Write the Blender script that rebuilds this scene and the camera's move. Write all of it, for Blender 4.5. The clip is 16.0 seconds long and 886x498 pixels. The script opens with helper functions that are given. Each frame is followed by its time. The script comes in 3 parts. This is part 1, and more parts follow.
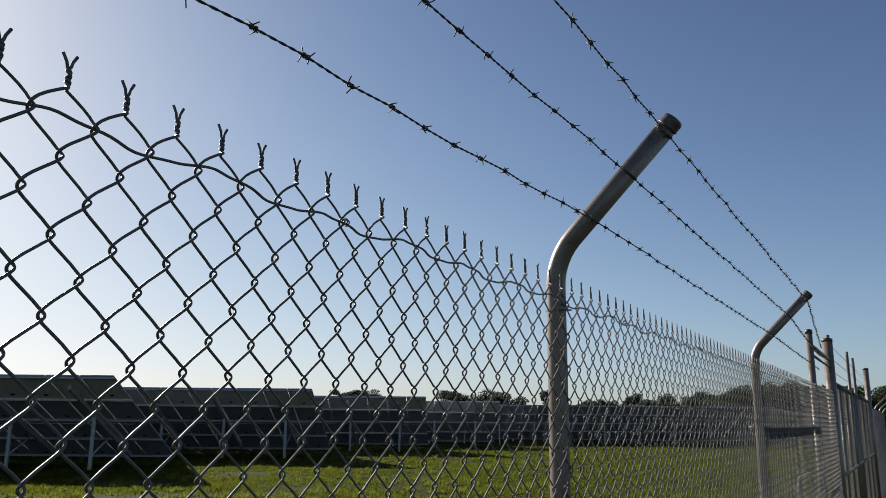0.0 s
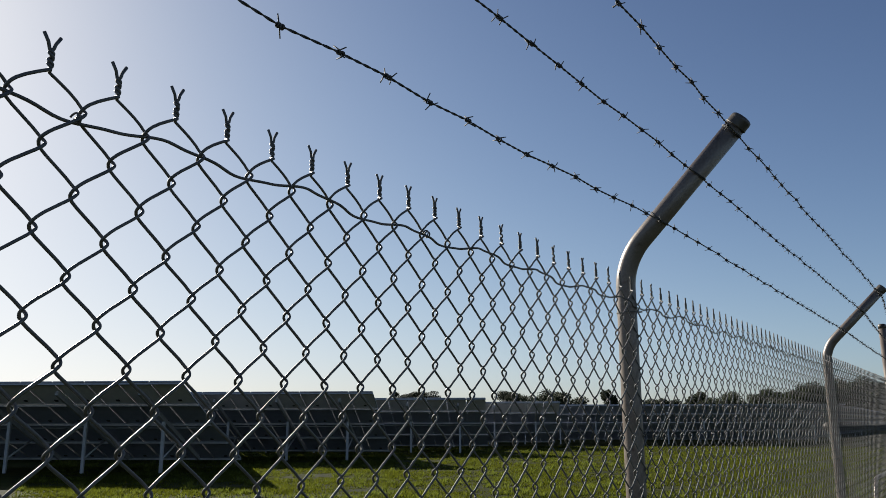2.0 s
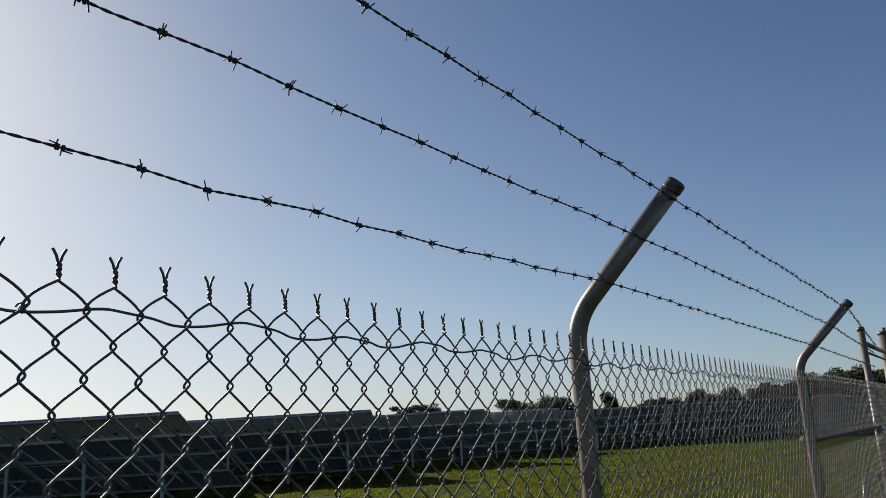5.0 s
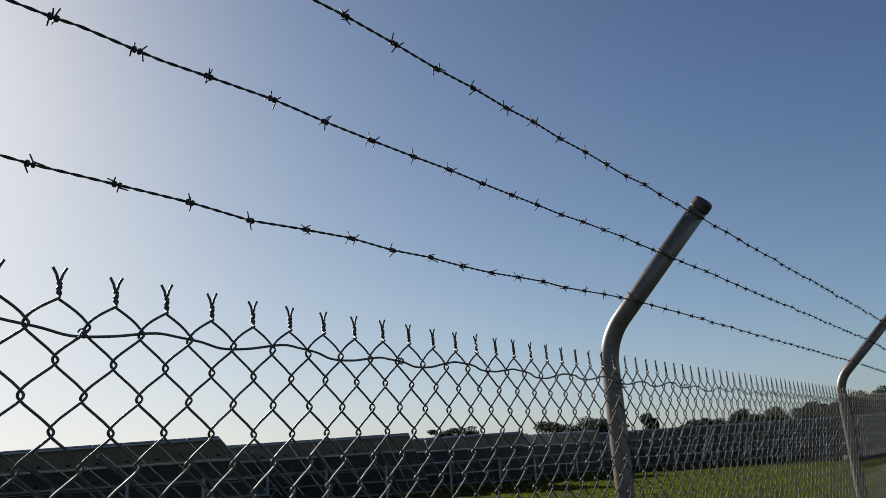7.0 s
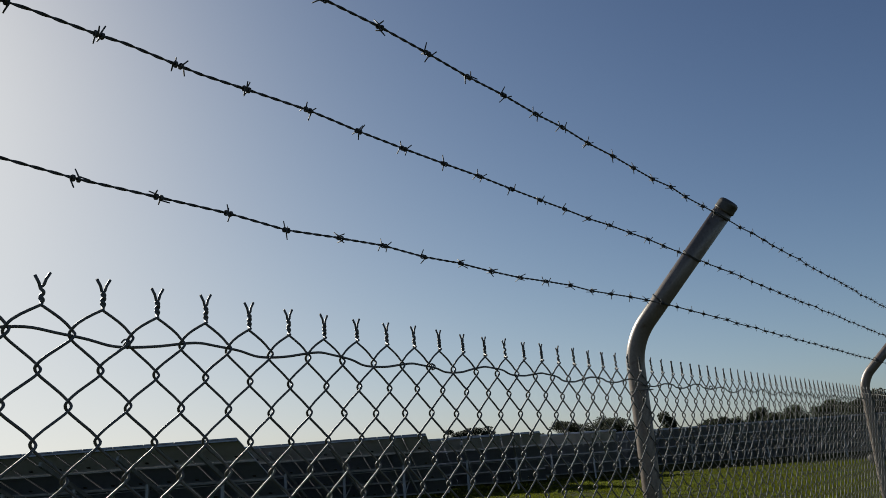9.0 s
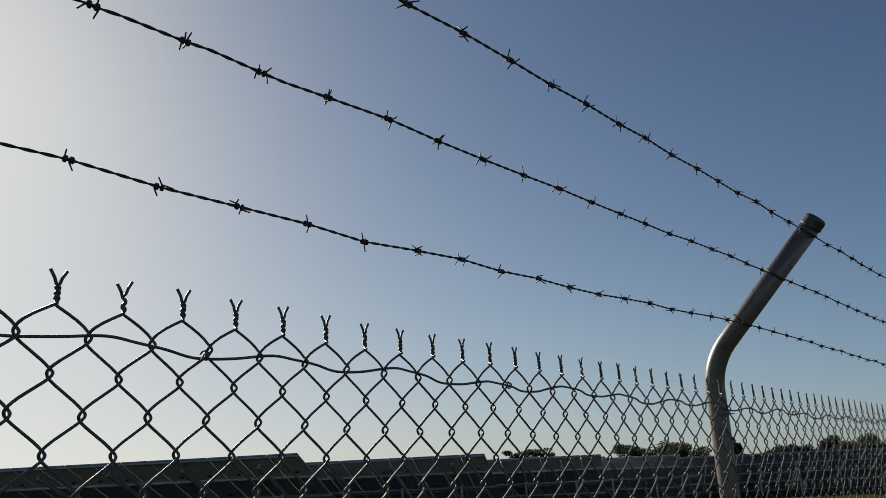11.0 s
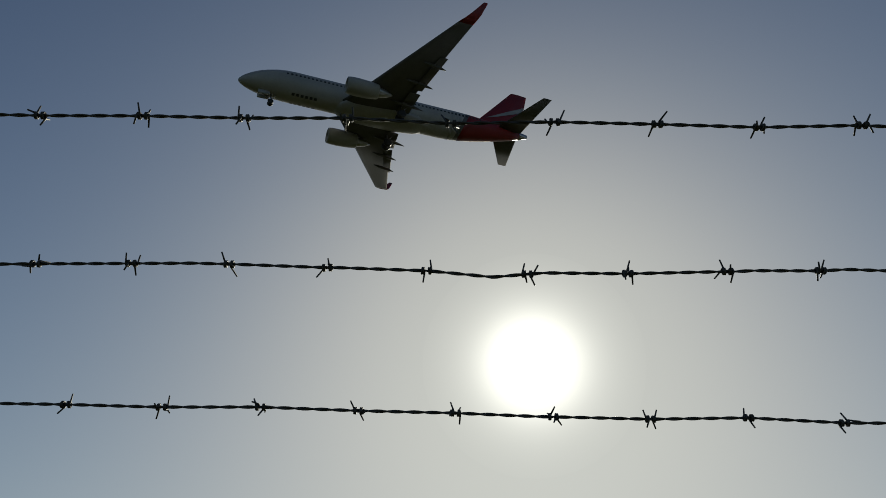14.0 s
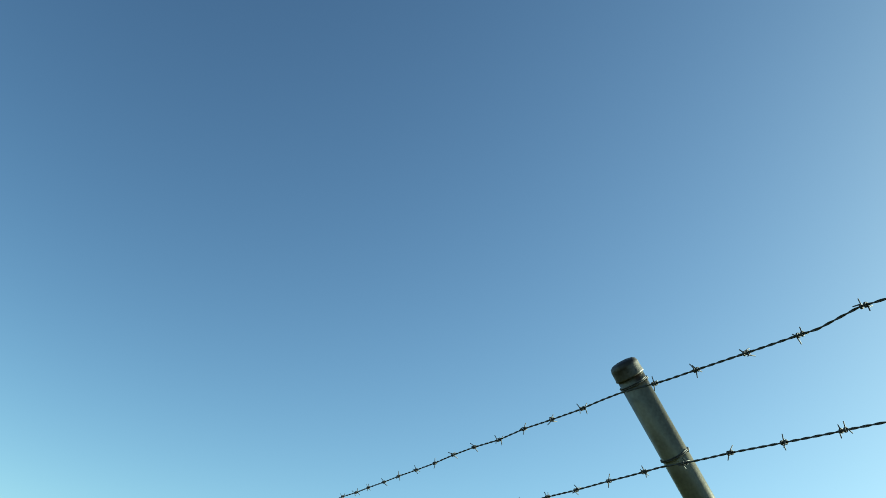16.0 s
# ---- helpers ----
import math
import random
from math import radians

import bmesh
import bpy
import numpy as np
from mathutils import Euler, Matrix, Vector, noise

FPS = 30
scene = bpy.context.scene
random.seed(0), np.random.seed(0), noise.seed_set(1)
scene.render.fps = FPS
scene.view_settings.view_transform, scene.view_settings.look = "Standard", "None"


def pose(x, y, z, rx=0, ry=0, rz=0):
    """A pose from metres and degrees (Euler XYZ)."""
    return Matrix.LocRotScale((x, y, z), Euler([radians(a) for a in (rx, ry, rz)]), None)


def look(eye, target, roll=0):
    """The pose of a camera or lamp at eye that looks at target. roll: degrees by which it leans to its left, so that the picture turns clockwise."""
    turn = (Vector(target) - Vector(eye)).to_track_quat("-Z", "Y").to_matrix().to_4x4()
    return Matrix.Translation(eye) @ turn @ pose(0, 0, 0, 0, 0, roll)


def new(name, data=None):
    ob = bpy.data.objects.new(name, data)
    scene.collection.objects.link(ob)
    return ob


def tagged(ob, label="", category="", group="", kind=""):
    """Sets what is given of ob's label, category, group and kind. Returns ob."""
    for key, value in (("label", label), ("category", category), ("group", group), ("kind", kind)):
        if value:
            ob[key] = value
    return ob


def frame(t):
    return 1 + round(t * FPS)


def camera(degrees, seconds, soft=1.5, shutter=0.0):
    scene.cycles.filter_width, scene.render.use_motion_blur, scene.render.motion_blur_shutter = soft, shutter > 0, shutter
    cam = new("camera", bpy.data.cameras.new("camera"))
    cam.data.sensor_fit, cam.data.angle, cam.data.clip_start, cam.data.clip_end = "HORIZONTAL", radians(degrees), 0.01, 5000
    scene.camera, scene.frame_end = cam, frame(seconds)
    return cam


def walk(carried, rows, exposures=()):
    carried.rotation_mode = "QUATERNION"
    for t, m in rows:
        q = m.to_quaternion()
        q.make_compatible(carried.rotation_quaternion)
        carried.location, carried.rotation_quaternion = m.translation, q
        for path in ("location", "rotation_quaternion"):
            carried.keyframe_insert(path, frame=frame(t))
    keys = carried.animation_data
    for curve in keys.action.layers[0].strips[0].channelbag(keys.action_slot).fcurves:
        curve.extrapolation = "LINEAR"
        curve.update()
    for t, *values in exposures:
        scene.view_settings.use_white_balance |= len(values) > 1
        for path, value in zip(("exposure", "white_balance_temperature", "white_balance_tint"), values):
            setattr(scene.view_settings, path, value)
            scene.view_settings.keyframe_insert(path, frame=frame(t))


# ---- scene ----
cam = camera(58.4, 16.0, 0.5)
PATH = [
    (0, (-1.8292, -0.6923, 1.5930), (-0.1387, 0.2884, 2.0176), 0.49),
    (0.5, (-1.8555, -0.6819, 1.5895), (-0.1884, 0.3318, 2.0290), 0.67),
    (1, (-1.8739, -0.6830, 1.5841), (-0.2268, 0.3637, 2.0218), 0.97),
    (1.5, (-1.8699, -0.6795, 1.5822), (-0.2307, 0.3836, 2.0098), 0.67),
    (2, (-1.8783, -0.6805, 1.5981), (-0.2622, 0.4176, 2.0247), -0.09),
    (2.5, (-1.8795, -0.6870, 1.6349), (-0.2648, 0.4153, 2.0561), -1.35),
    (3, (-1.8883, -0.7160, 1.6742), (-0.2537, 0.3597, 2.0880), -2.72),
    (3.5, (-1.8966, -0.7418, 1.6984), (-0.2506, 0.3134, 2.1194), -3.72),
    (4, (-1.8970, -0.7970, 1.7125), (-0.2778, 0.2866, 2.1639), -3.66),
    (4.2, (-1.9034, -0.8086, 1.7305), (-0.2741, 0.2661, 2.1673), -2.96),
    (6.3, (-1.9498, -0.8565, 1.7079), (-0.3535, 0.2436, 2.1997), -3.95),
    (6.5, (-1.9534, -0.8624, 1.7125), (-0.3705, 0.2566, 2.2048), -3.42),
    (7, (-1.9694, -0.8681, 1.7117), (-0.4067, 0.2707, 2.2229), -3.81),
    (7.5, (-1.9687, -0.8540, 1.7157), (-0.4176, 0.2963, 2.2358), -4.42),
    (8, (-1.9725, -0.8510, 1.7168), (-0.4204, 0.2991, 2.2340), -4.72),
    (8.2, (-1.9762, -0.854, 1.7198), (-0.4202, 0.2949, 2.2298), -4.6),
    (10.3, (-2.008, -0.837, 1.722), (-0.524, 0.394, 2.253), -2.9),
    (10.5, (-1.997, -0.824, 1.72), (-0.524, 0.424, 2.243), -2.8),
    (11, (-1.983, -0.808, 1.725), (-0.547, 0.464, 2.293), -2.5),
    (11.5, (-2.0, -0.804, 1.726), (-0.662, 0.511, 2.42), -2.1),
    (12, (-2.039, -0.788, 1.727), (-0.841, 0.586, 2.55), -1.6),
    (12.5, (-2.066, -0.772, 1.73), (-1.025, 0.661, 2.658), -1.4),
    (13, (-2.09, -0.792, 1.729), (-1.263, 0.716, 2.75), -1.5),
    (13.5, (-2.081, -0.793, 1.722), (-1.613, 0.84, 2.778), -0.6),
    (14, (-2.002, -0.815, 1.738), (-1.991, 0.845, 2.854), 0.6),
    (14.5, (-1.957, -0.905, 1.748), (-2.397, 0.631, 2.951), 2.4),
    (15, (-1.963, -0.995, 1.758), (-2.836, 0.325, 2.981), 5.5),
    (15.5, (-1.977, -1.044, 1.746), (-3.266, -0.043, 2.903), 9.8),
    (16, (-2.002, -1.081, 1.706), (-3.588, -0.417, 2.729), 12.4),
]
walk(cam, [(t, look(eye, target, roll)) for t, eye, target, roll in PATH], [(0, 0.89, 6400, 9), (4.2, 0.71, 6350, 9), (8.2, 0.56, 6350, 7), (10.4, 0.36, 6450, 6), (11, 0.36, 6450, 6), (12, -0.08, 6400, 5),
     (12.5, -0.02, 6500, 0), (13.5, 0.05, 6600, 1), (14.5, 0.0, 6750, 1), (15, 0.32, 6500, -9), (15.5, 1.25, 6000, -23), (16, 1.70, 6200, -22)])

# ---- light ----
SUN = Vector((0.118, 0.894, 0.432)).normalized()
elev, azim = math.asin(SUN.z), math.atan2(SUN.x, SUN.y)
world = bpy.data.worlds.new("sky")
scene.world = world
world.use_nodes = True
wn = world.node_tree
sky = wn.nodes.new("ShaderNodeTexSky")
sky.sky_type, sky.sun_disc = "NISHITA", False
sky.sun_elevation, sky.sun_rotation = elev, azim
sky.altitude, sky.air_density, sky.dust_density, sky.ozone_density = 400, 0.75, 1.25, 2.0
back = wn.nodes["Background"]
back.inputs["Strength"].default_value = 0.05
# a dry sky: deep away from the sun, with a wide milky glow round it


def sky_step(operation, source, *values):
    node = wn.nodes.new("ShaderNodeVectorMath")
    node.operation = operation
    wn.links.new(source, node.inputs[0])
    for slot, v in enumerate(values, 1):
        if isinstance(v, bpy.types.NodeSocket):
            wn.links.new(v, node.inputs[slot])
        else:
            node.inputs[slot].default_value = (v, v, v)
    return node.outputs["Vector"]


deep = wn.nodes.new("ShaderNodeGamma")
deep.inputs["Gamma"].default_value = 1.55
wn.links.new(sky_step("MULTIPLY", sky.outputs["Color"], 1 / 3), deep.inputs["Color"])
tone = wn.nodes.new("ShaderNodeHueSaturation")
tone.inputs["Saturation"].default_value = 0.91
wn.links.new(sky_step("MULTIPLY", deep.outputs["Color"], 4.9), tone.inputs["Color"])
glow = tone.outputs["Color"]
wn.links.new(sky_step("DIVIDE", glow, sky_step("MULTIPLY_ADD", glow, 1 / 13.5, 1.0)), back.inputs["Color"])

sun_data = bpy.data.lights.new("sun", "SUN")
sun_data.energy, sun_data.angle, sun_data.color = 5.0, radians(0.53), (1.0, 0.93, 0.82)
sun = new("sun", sun_data)
sun.matrix_world = look(Matrix.Rotation(radians(-5.5), 3, "Z") @ SUN * 50, (0, 0, 0))


# ---- materials ----
def mat(name, c1, c2, rough=0.6, metal=0.0, scale=8.0, fine=60.0, bump=0.15, spots=None, coat=0.0):
    """Two-scale noise between two colours, with fine relief and uneven gloss."""
    m = bpy.data.materials.new(name)
    m.use_nodes = True
    nt = m.node_tree
    N, L = nt.nodes, nt.links
    bsdf = N["Principled BSDF"]
    co = N.new("ShaderNodeTexCoord")
    big = N.new("ShaderNodeTexNoise")
    big.inputs["Scale"].default_value, big.inputs["Detail"].default_value = scale, 5
    L.new(co.outputs["Object"], big.inputs["Vector"])
    small = N.new("ShaderNodeTexNoise")
    small.inputs["Scale"].default_value, small.inputs["Detail"].default_value = fine, 4
    L.new(co.outputs["Object"], small.inputs["Vector"])
    both = N.new("ShaderNodeMix")
    both.inputs[0].default_value = 0.4
    L.new(big.outputs["Fac"], both.inputs[2])
    L.new(small.outputs["Fac"], both.inputs[3])
    ramp = N.new("ShaderNodeValToRGB")
    ramp.color_ramp.elements[0].position, ramp.color_ramp.elements[1].position = 0.35, 0.65
    ramp.color_ramp.elements[0].color, ramp.color_ramp.elements[1].color = (*c1, 1), (*c2, 1)
    L.new(both.outputs[0], ramp.inputs["Fac"])
    out = ramp.outputs["Color"]
    if spots:
        colour, size, edge = spots
        sp = N.new("ShaderNodeTexNoise")
        sp.inputs["Scale"].default_value, sp.inputs["Detail"].default_value = size, 8
        L.new(co.outputs["Object"], sp.inputs["Vector"])
        sr = N.new("ShaderNodeValToRGB")
        sr.color_ramp.elements[0].position, sr.color_ramp.elements[1].position = edge, edge + 0.08
        L.new(sp.outputs["Fac"], sr.inputs["Fac"])
        mx = N.new("ShaderNodeMix")
        mx.data_type = "RGBA"
        L.new(sr.outputs["Color"], mx.inputs[0])
        L.new(out, mx.inputs[6])
        mx.inputs[7].default_value = (*colour, 1)
        out = mx.outputs[2]
    L.new(out, bsdf.inputs["Base Color"])
    bsdf.inputs["Metallic"].default_value = metal
    bsdf.inputs["Coat Weight"].default_value = coat
    rr = N.new("ShaderNodeMapRange")
    rr.inputs["To Min"].default_value, rr.inputs["To Max"].default_value = max(0.05, rough - 0.12), min(1, rough + 0.12)
    L.new(big.outputs["Fac"], rr.inputs["Value"])
    L.new(rr.outputs["Result"], bsdf.inputs["Roughness"])
    if bump:
        bp = N.new("ShaderNodeBump")
        bp.inputs["Strength"].default_value, bp.inputs["Distance"].default_value = bump, 0.4 / fine
        L.new(small.outputs["Fac"], bp.inputs["Height"])
        L.new(bp.outputs["Normal"], bsdf.inputs["Normal"])
    return m


GALV = mat("galvanized_pipe", (0.132, 0.104, 0.084), (0.218, 0.180, 0.150), 0.36, 0.2, 9, 180, 0.10, ((0.10, 0.065, 0.04), 26, 0.66))
OLIVE = mat("stained_pipe", (0.085, 0.072, 0.044), (0.165, 0.145, 0.095), 0.34, 0.2, 9, 180, 0.10, ((0.035, 0.02, 0.01), 24, 0.60))
CAPM = mat("cast_cap", (0.055, 0.046, 0.036), (0.12, 0.105, 0.085), 0.5, 0.3, 40, 300, 0.2, ((0.03, 0.02, 0.012), 30, 0.56))
WIRE = mat("galvanized_wire", (0.078, 0.074, 0.068), (0.140, 0.133, 0.123), 0.52, 0.2, 30, 400, 0.1)
BARBM = mat("weathered_barbed_wire", (0.05, 0.046, 0.042), (0.09, 0.085, 0.08), 0.65, 0.2, 40, 500, 0.1)
RAILM = mat("dark_rail", (0.06, 0.05, 0.045), (0.10, 0.085, 0.07), 0.6, 0.2, 10, 120, 0.1)
GRASS = mat("grass_ground", (0.016, 0.021, 0.004), (0.042, 0.046, 0.007), 0.95, 0, 0.8, 9, 0.8, ((0.012, 0.015, 0.004), 2.2, 0.56))
BLADE = mat("grass_blades", (0.017, 0.023, 0.004), (0.042, 0.048, 0.008), 0.6, 0, 0.5, 9, 0)


def see_through(m, share, colour):
    """Thin leaves let part of the sunlight through."""
    nt = m.node_tree
    tr = nt.nodes.new("ShaderNodeBsdfTranslucent")
    tr.inputs["Color"].default_value = (*colour, 1)
    mx = nt.nodes.new("ShaderNodeMixShader")
    mx.inputs[0].default_value = share
    nt.links.new(nt.nodes["Principled BSDF"].outputs[0], mx.inputs[1])
    nt.links.new(tr.outputs[0], mx.inputs[2])
    nt.links.new(mx.outputs[0], nt.nodes["Material Output"].inputs[0])


see_through(BLADE, 0.5, (0.125, 0.142, 0.012))
TUFT = mat("tuft_blades", (0.035, 0.045, 0.010), (0.075, 0.085, 0.020), 0.6, 0, 0.5, 9, 0)
see_through(TUFT, 0.5, (0.18, 0.215, 0.03))
GRAVEL = mat("gravel", (0.07, 0.06, 0.045), (0.13, 0.115, 0.09), 0.9, 0, 1.2, 25, 0.6)
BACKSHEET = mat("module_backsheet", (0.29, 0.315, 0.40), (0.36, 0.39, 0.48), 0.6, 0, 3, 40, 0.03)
# paler copy for the upper row: the extra light there is put into the colour
LIT_SHEET = mat("lit_module_backsheet", (0.73, 0.71, 0.74), (0.80, 0.785, 0.81), 0.6, 0, 3, 40, 0.03)
FRAMEM = mat("aluminium_frame", (0.28, 0.285, 0.295), (0.38, 0.385, 0.395), 0.5, 0.4, 10, 120, 0.03)
CELL = mat("module_glass", (0.012, 0.016, 0.03), (0.02, 0.026, 0.045), 0.12, 0, 6, 60, 0.0, None, 1.0)
STEEL = mat("array_steel", (0.30, 0.305, 0.31), (0.42, 0.425, 0.43), 0.5, 0.2, 6, 90, 0.05)
LEAF = mat("dark_leaves", (0.012, 0.017, 0.007), (0.028, 0.036, 0.013), 0.7, 0, 0.6, 5, 0)
for m_ in (LEAF, GRASS, BLADE, TUFT):
    m_.node_tree.nodes["Principled BSDF"].inputs["Specular IOR Level"].default_value = 0.08
BARK = mat("bark", (0.07, 0.05, 0.035), (0.13, 0.10, 0.075), 0.9, 0, 2, 20, 0.5)
WHITE = mat("white_aircraft_paint", (0.29, 0.285, 0.275), (0.36, 0.355, 0.345), 0.45, 0, 0.4, 4, 0.0)
GREYP = mat("grey_wing_paint", (0.078, 0.076, 0.072), (0.112, 0.108, 0.103), 0.45, 0, 0.6, 6, 0.02)
REDP = mat("red_aircraft_paint", (0.19, 0.007, 0.008), (0.24, 0.009, 0.010), 0.5, 0, 0.4, 4, 0.0, None, 0.0)
DARK = mat("black_rubber", (0.015, 0.015, 0.016), (0.03, 0.03, 0.032), 0.6, 0, 5, 50, 0.05)
METAL = mat("bare_metal", (0.35, 0.35, 0.36), (0.5, 0.5, 0.51), 0.35, 0.9, 3, 30, 0.02)


SUNM = bpy.data.materials.new("painted_sun_glare")
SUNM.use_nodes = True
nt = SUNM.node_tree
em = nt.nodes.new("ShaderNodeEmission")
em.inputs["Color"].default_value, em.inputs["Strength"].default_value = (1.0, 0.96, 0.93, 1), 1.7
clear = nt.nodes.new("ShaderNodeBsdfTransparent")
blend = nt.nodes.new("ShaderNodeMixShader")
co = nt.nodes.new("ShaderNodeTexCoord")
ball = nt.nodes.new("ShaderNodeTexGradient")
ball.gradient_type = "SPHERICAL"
# ramp paints the glare halo: emission fades from the centre to the edge
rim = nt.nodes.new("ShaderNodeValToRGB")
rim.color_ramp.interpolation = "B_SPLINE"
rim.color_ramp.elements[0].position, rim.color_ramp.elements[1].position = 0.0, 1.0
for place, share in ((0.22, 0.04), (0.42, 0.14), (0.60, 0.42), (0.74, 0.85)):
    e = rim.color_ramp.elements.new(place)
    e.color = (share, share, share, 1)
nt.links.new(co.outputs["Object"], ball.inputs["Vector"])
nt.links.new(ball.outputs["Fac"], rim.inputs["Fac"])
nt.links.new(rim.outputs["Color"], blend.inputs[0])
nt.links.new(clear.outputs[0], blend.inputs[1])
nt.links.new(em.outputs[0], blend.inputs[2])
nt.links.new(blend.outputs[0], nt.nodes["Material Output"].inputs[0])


# ---- geometry helpers ----
class Geo:
    """Collects vertices and faces of one mesh."""
    def __init__(self):
        self.v, self.f = [], []

    def add(self, verts, faces):
        o = len(self.v)
        self.v += [tuple(p) for p in verts]
        self.f += [tuple(i + o for i in f) for f in faces]

    def tube(self, path, r, n=6, caps=True):
        """A round bar along a path; r is one radius or one for each point."""
        pts = [Vector(p) for p in path]
        rs = r if isinstance(r, (list, tuple)) else [r] * len(pts)
        t0 = (pts[1] - pts[0]).normalized()
        up = t0.orthogonal().normalized()
        verts, faces = [], []
        for i, p in enumerate(pts):
            t = (pts[min(i + 1, len(pts) - 1)] - pts[max(i - 1, 0)]).normalized()
            up = (up - t * up.dot(t)).normalized()
            side = t.cross(up)
            for k in range(n):
                a = 2 * math.pi * k / n
                verts.append(p + (up * math.cos(a) + side * math.sin(a)) * rs[i])
        for i in range(len(pts) - 1):
            for k in range(n):
                a, b = i * n + k, i * n + (k + 1) % n
                faces.append((a, b, b + n, a + n))
        if caps:
            faces.append(tuple(reversed(range(n))))
            faces.append(tuple(range((len(pts) - 1) * n, len(pts) * n)))
        self.add(verts, faces)

    def box(self, c, size, m=None):
        x, y, z = (s / 2 for s in size)
        vs = [Vector((sx * x, sy * y, sz * z)) for sx in (-1, 1) for sy in (-1, 1) for sz in (-1, 1)]
        if m is not None:
            vs = [m @ v for v in vs]
        vs = [v + Vector(c) for v in vs]
        self.add(vs, [(0, 1, 3, 2), (4, 6, 7, 5), (0, 4, 5, 1), (2, 3, 7, 6), (0, 2, 6, 4), (1, 5, 7, 3)])

    def loft(self, rings, close=True):
        n = len(rings[0])
        verts = [p for r in rings for p in r]
        faces = []
        for i in range(len(rings) - 1):
            for k in range(n):
                a, b = i * n + k, i * n + (k + 1) % n
                faces.append((a, b, b + n, a + n))
        if close:
            faces.append(tuple(reversed(range(n))))
            faces.append(tuple(range((len(rings) - 1) * n, len(rings) * n)))
        self.add(verts, faces)

    def mesh(self, name, material, smooth=True):
        me = bpy.data.meshes.new(name)
        me.from_pydata(self.v, [], self.f)
        me.update()
        if smooth:
            me.shade_smooth()
        me.materials.append(material)
        return me


def part(name, geo, material, parent=None, label="", smooth=True):
    """One mesh object under a thing or a part."""
    me = geo if isinstance(geo, bpy.types.Mesh) else geo.mesh(name, material, smooth)
    ob = new(name, me)
    ob.parent = parent
    return tagged(ob, label)


def thing(name, label, category, group="", at=(0, 0, 0), kind=""):
    ob = new(name)
    ob.empty_display_size = 0.2
    ob.location = at
    return tagged(ob, label, category, group, kind)


# ---- ground ----
U = Vector((math.cos(radians(30.1)), math.sin(radians(30.1)), 0))     # away from the fence, down the rows of panels
R = Vector((U.y, -U.x, 0))                                           # along the rows
EYE = Vector((-1.825, -0.691, 0))


def spot(depth, lat, z=0.0):
    return EYE + U * depth + R * lat + Vector((0, 0, z))


g = Geo()
step = [-4000, -1500, -600, -250, -120, -60, -30, -15, 0, 15, 30, 60, 120, 250, 600, 1500, 4000]
n = len(step)
g.add([(x, y, 0) for y in step for x in step], [(j * n + i, j * n + i + 1, (j + 1) * n + i + 1, (j + 1) * n + i) for j in range(n - 1) for i in range(n - 1)])
tagged(part("ground", g, GRASS, None, "uneven yellow-green grass paddock behind the fence", False), category="ground", kind="structure")

g = Geo()
rings = []
for i in range(40):
    lat = -64 + i * 1.45
    w = 0.3 * math.sin(i * 0.9) + 0.15 * math.sin(i * 2.3)
    a, b = spot(12.4 + w, lat, 0.006), spot(13.7 + 0.3 * math.sin(i * 0.7) - 0.15 * max(0, i - 30), lat, 0.006)
    rings.append((a, b))
g.add([p for r in rings for p in r], [(2 * i, 2 * i + 1, 2 * i + 3, 2 * i + 2) for i in range(39)])
tagged(part("road", g, GRAVEL, None, "narrow gravel service track through the grass", False), category="track", kind="structure")

# the sun as an oversized disc, its glare halo painted into the emission
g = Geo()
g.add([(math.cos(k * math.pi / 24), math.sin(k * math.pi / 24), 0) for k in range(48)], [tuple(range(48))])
disc = part("sun_disc", g, SUNM, None, "white sun with a painted glare halo, low in a hazy sky", False)
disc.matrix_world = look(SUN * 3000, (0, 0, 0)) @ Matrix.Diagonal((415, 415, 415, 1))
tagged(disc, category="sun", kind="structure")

# grass blades: patchy turf, with taller tufts standing in it
def blades(g, p, count, tall, thick, rnd):
    for k in range(count):
        a = rnd.uniform(0, 6.28)
        side = Vector((math.cos(a), math.sin(a), 0)) * thick * rnd.uniform(0.6, 1.2)
        tip = Vector((rnd.uniform(-0.8, 0.8), rnd.uniform(-0.8, 0.8), 1)) * tall * rnd.uniform(0.6, 1.1)
        g.add([p - side, p + side, p + tip], [(0, 1, 2)])


rnd = random.Random(4)
turf, tufts = Geo(), Geo()
for i in range(300000):
    d = 9 + 45 * rnd.random() ** 1.5
    lat = (rnd.random() * 1.5 - 0.8) * (d * 0.62 + 3)
    if 12.4 < d < 13.6 and lat < -8 and rnd.random() < 0.8:
        continue
    p = spot(d, lat)
    if p.y < 0.6:
        continue
    lush = noise.noise(p * 0.45) + 0.7 * noise.noise(p * 1.7)
    if lush < rnd.uniform(-0.75, 0.15):
        continue
    blades(turf, p, 2, rnd.uniform(0.025, 0.055) * (1.1 + 1.5 * max(-0.4, lush)), 0.009 * (1 + d / 25), rnd)
for i in range(5200):
    d = 9 + 40 * rnd.random() ** 1.6
    p = spot(d, (rnd.random() * 1.5 - 0.8) * (d * 0.62 + 3))
    if p.y < 0.6 or noise.noise(p * 0.6 + Vector((7, 3, 0))) < rnd.uniform(-0.3, 0.3):
        continue
    tall = rnd.uniform(0.07, 0.15)
    for k in range(7):
        q = p + Vector((rnd.gauss(0, 0.05), rnd.gauss(0, 0.05), 0))
        blades(tufts, q, 3, tall, 0.008 * (1 + d / 30), rnd)
tagged(part("grass", turf, BLADE, None, "patchy green turf on the paddock", False), category="grass", kind="stuff")
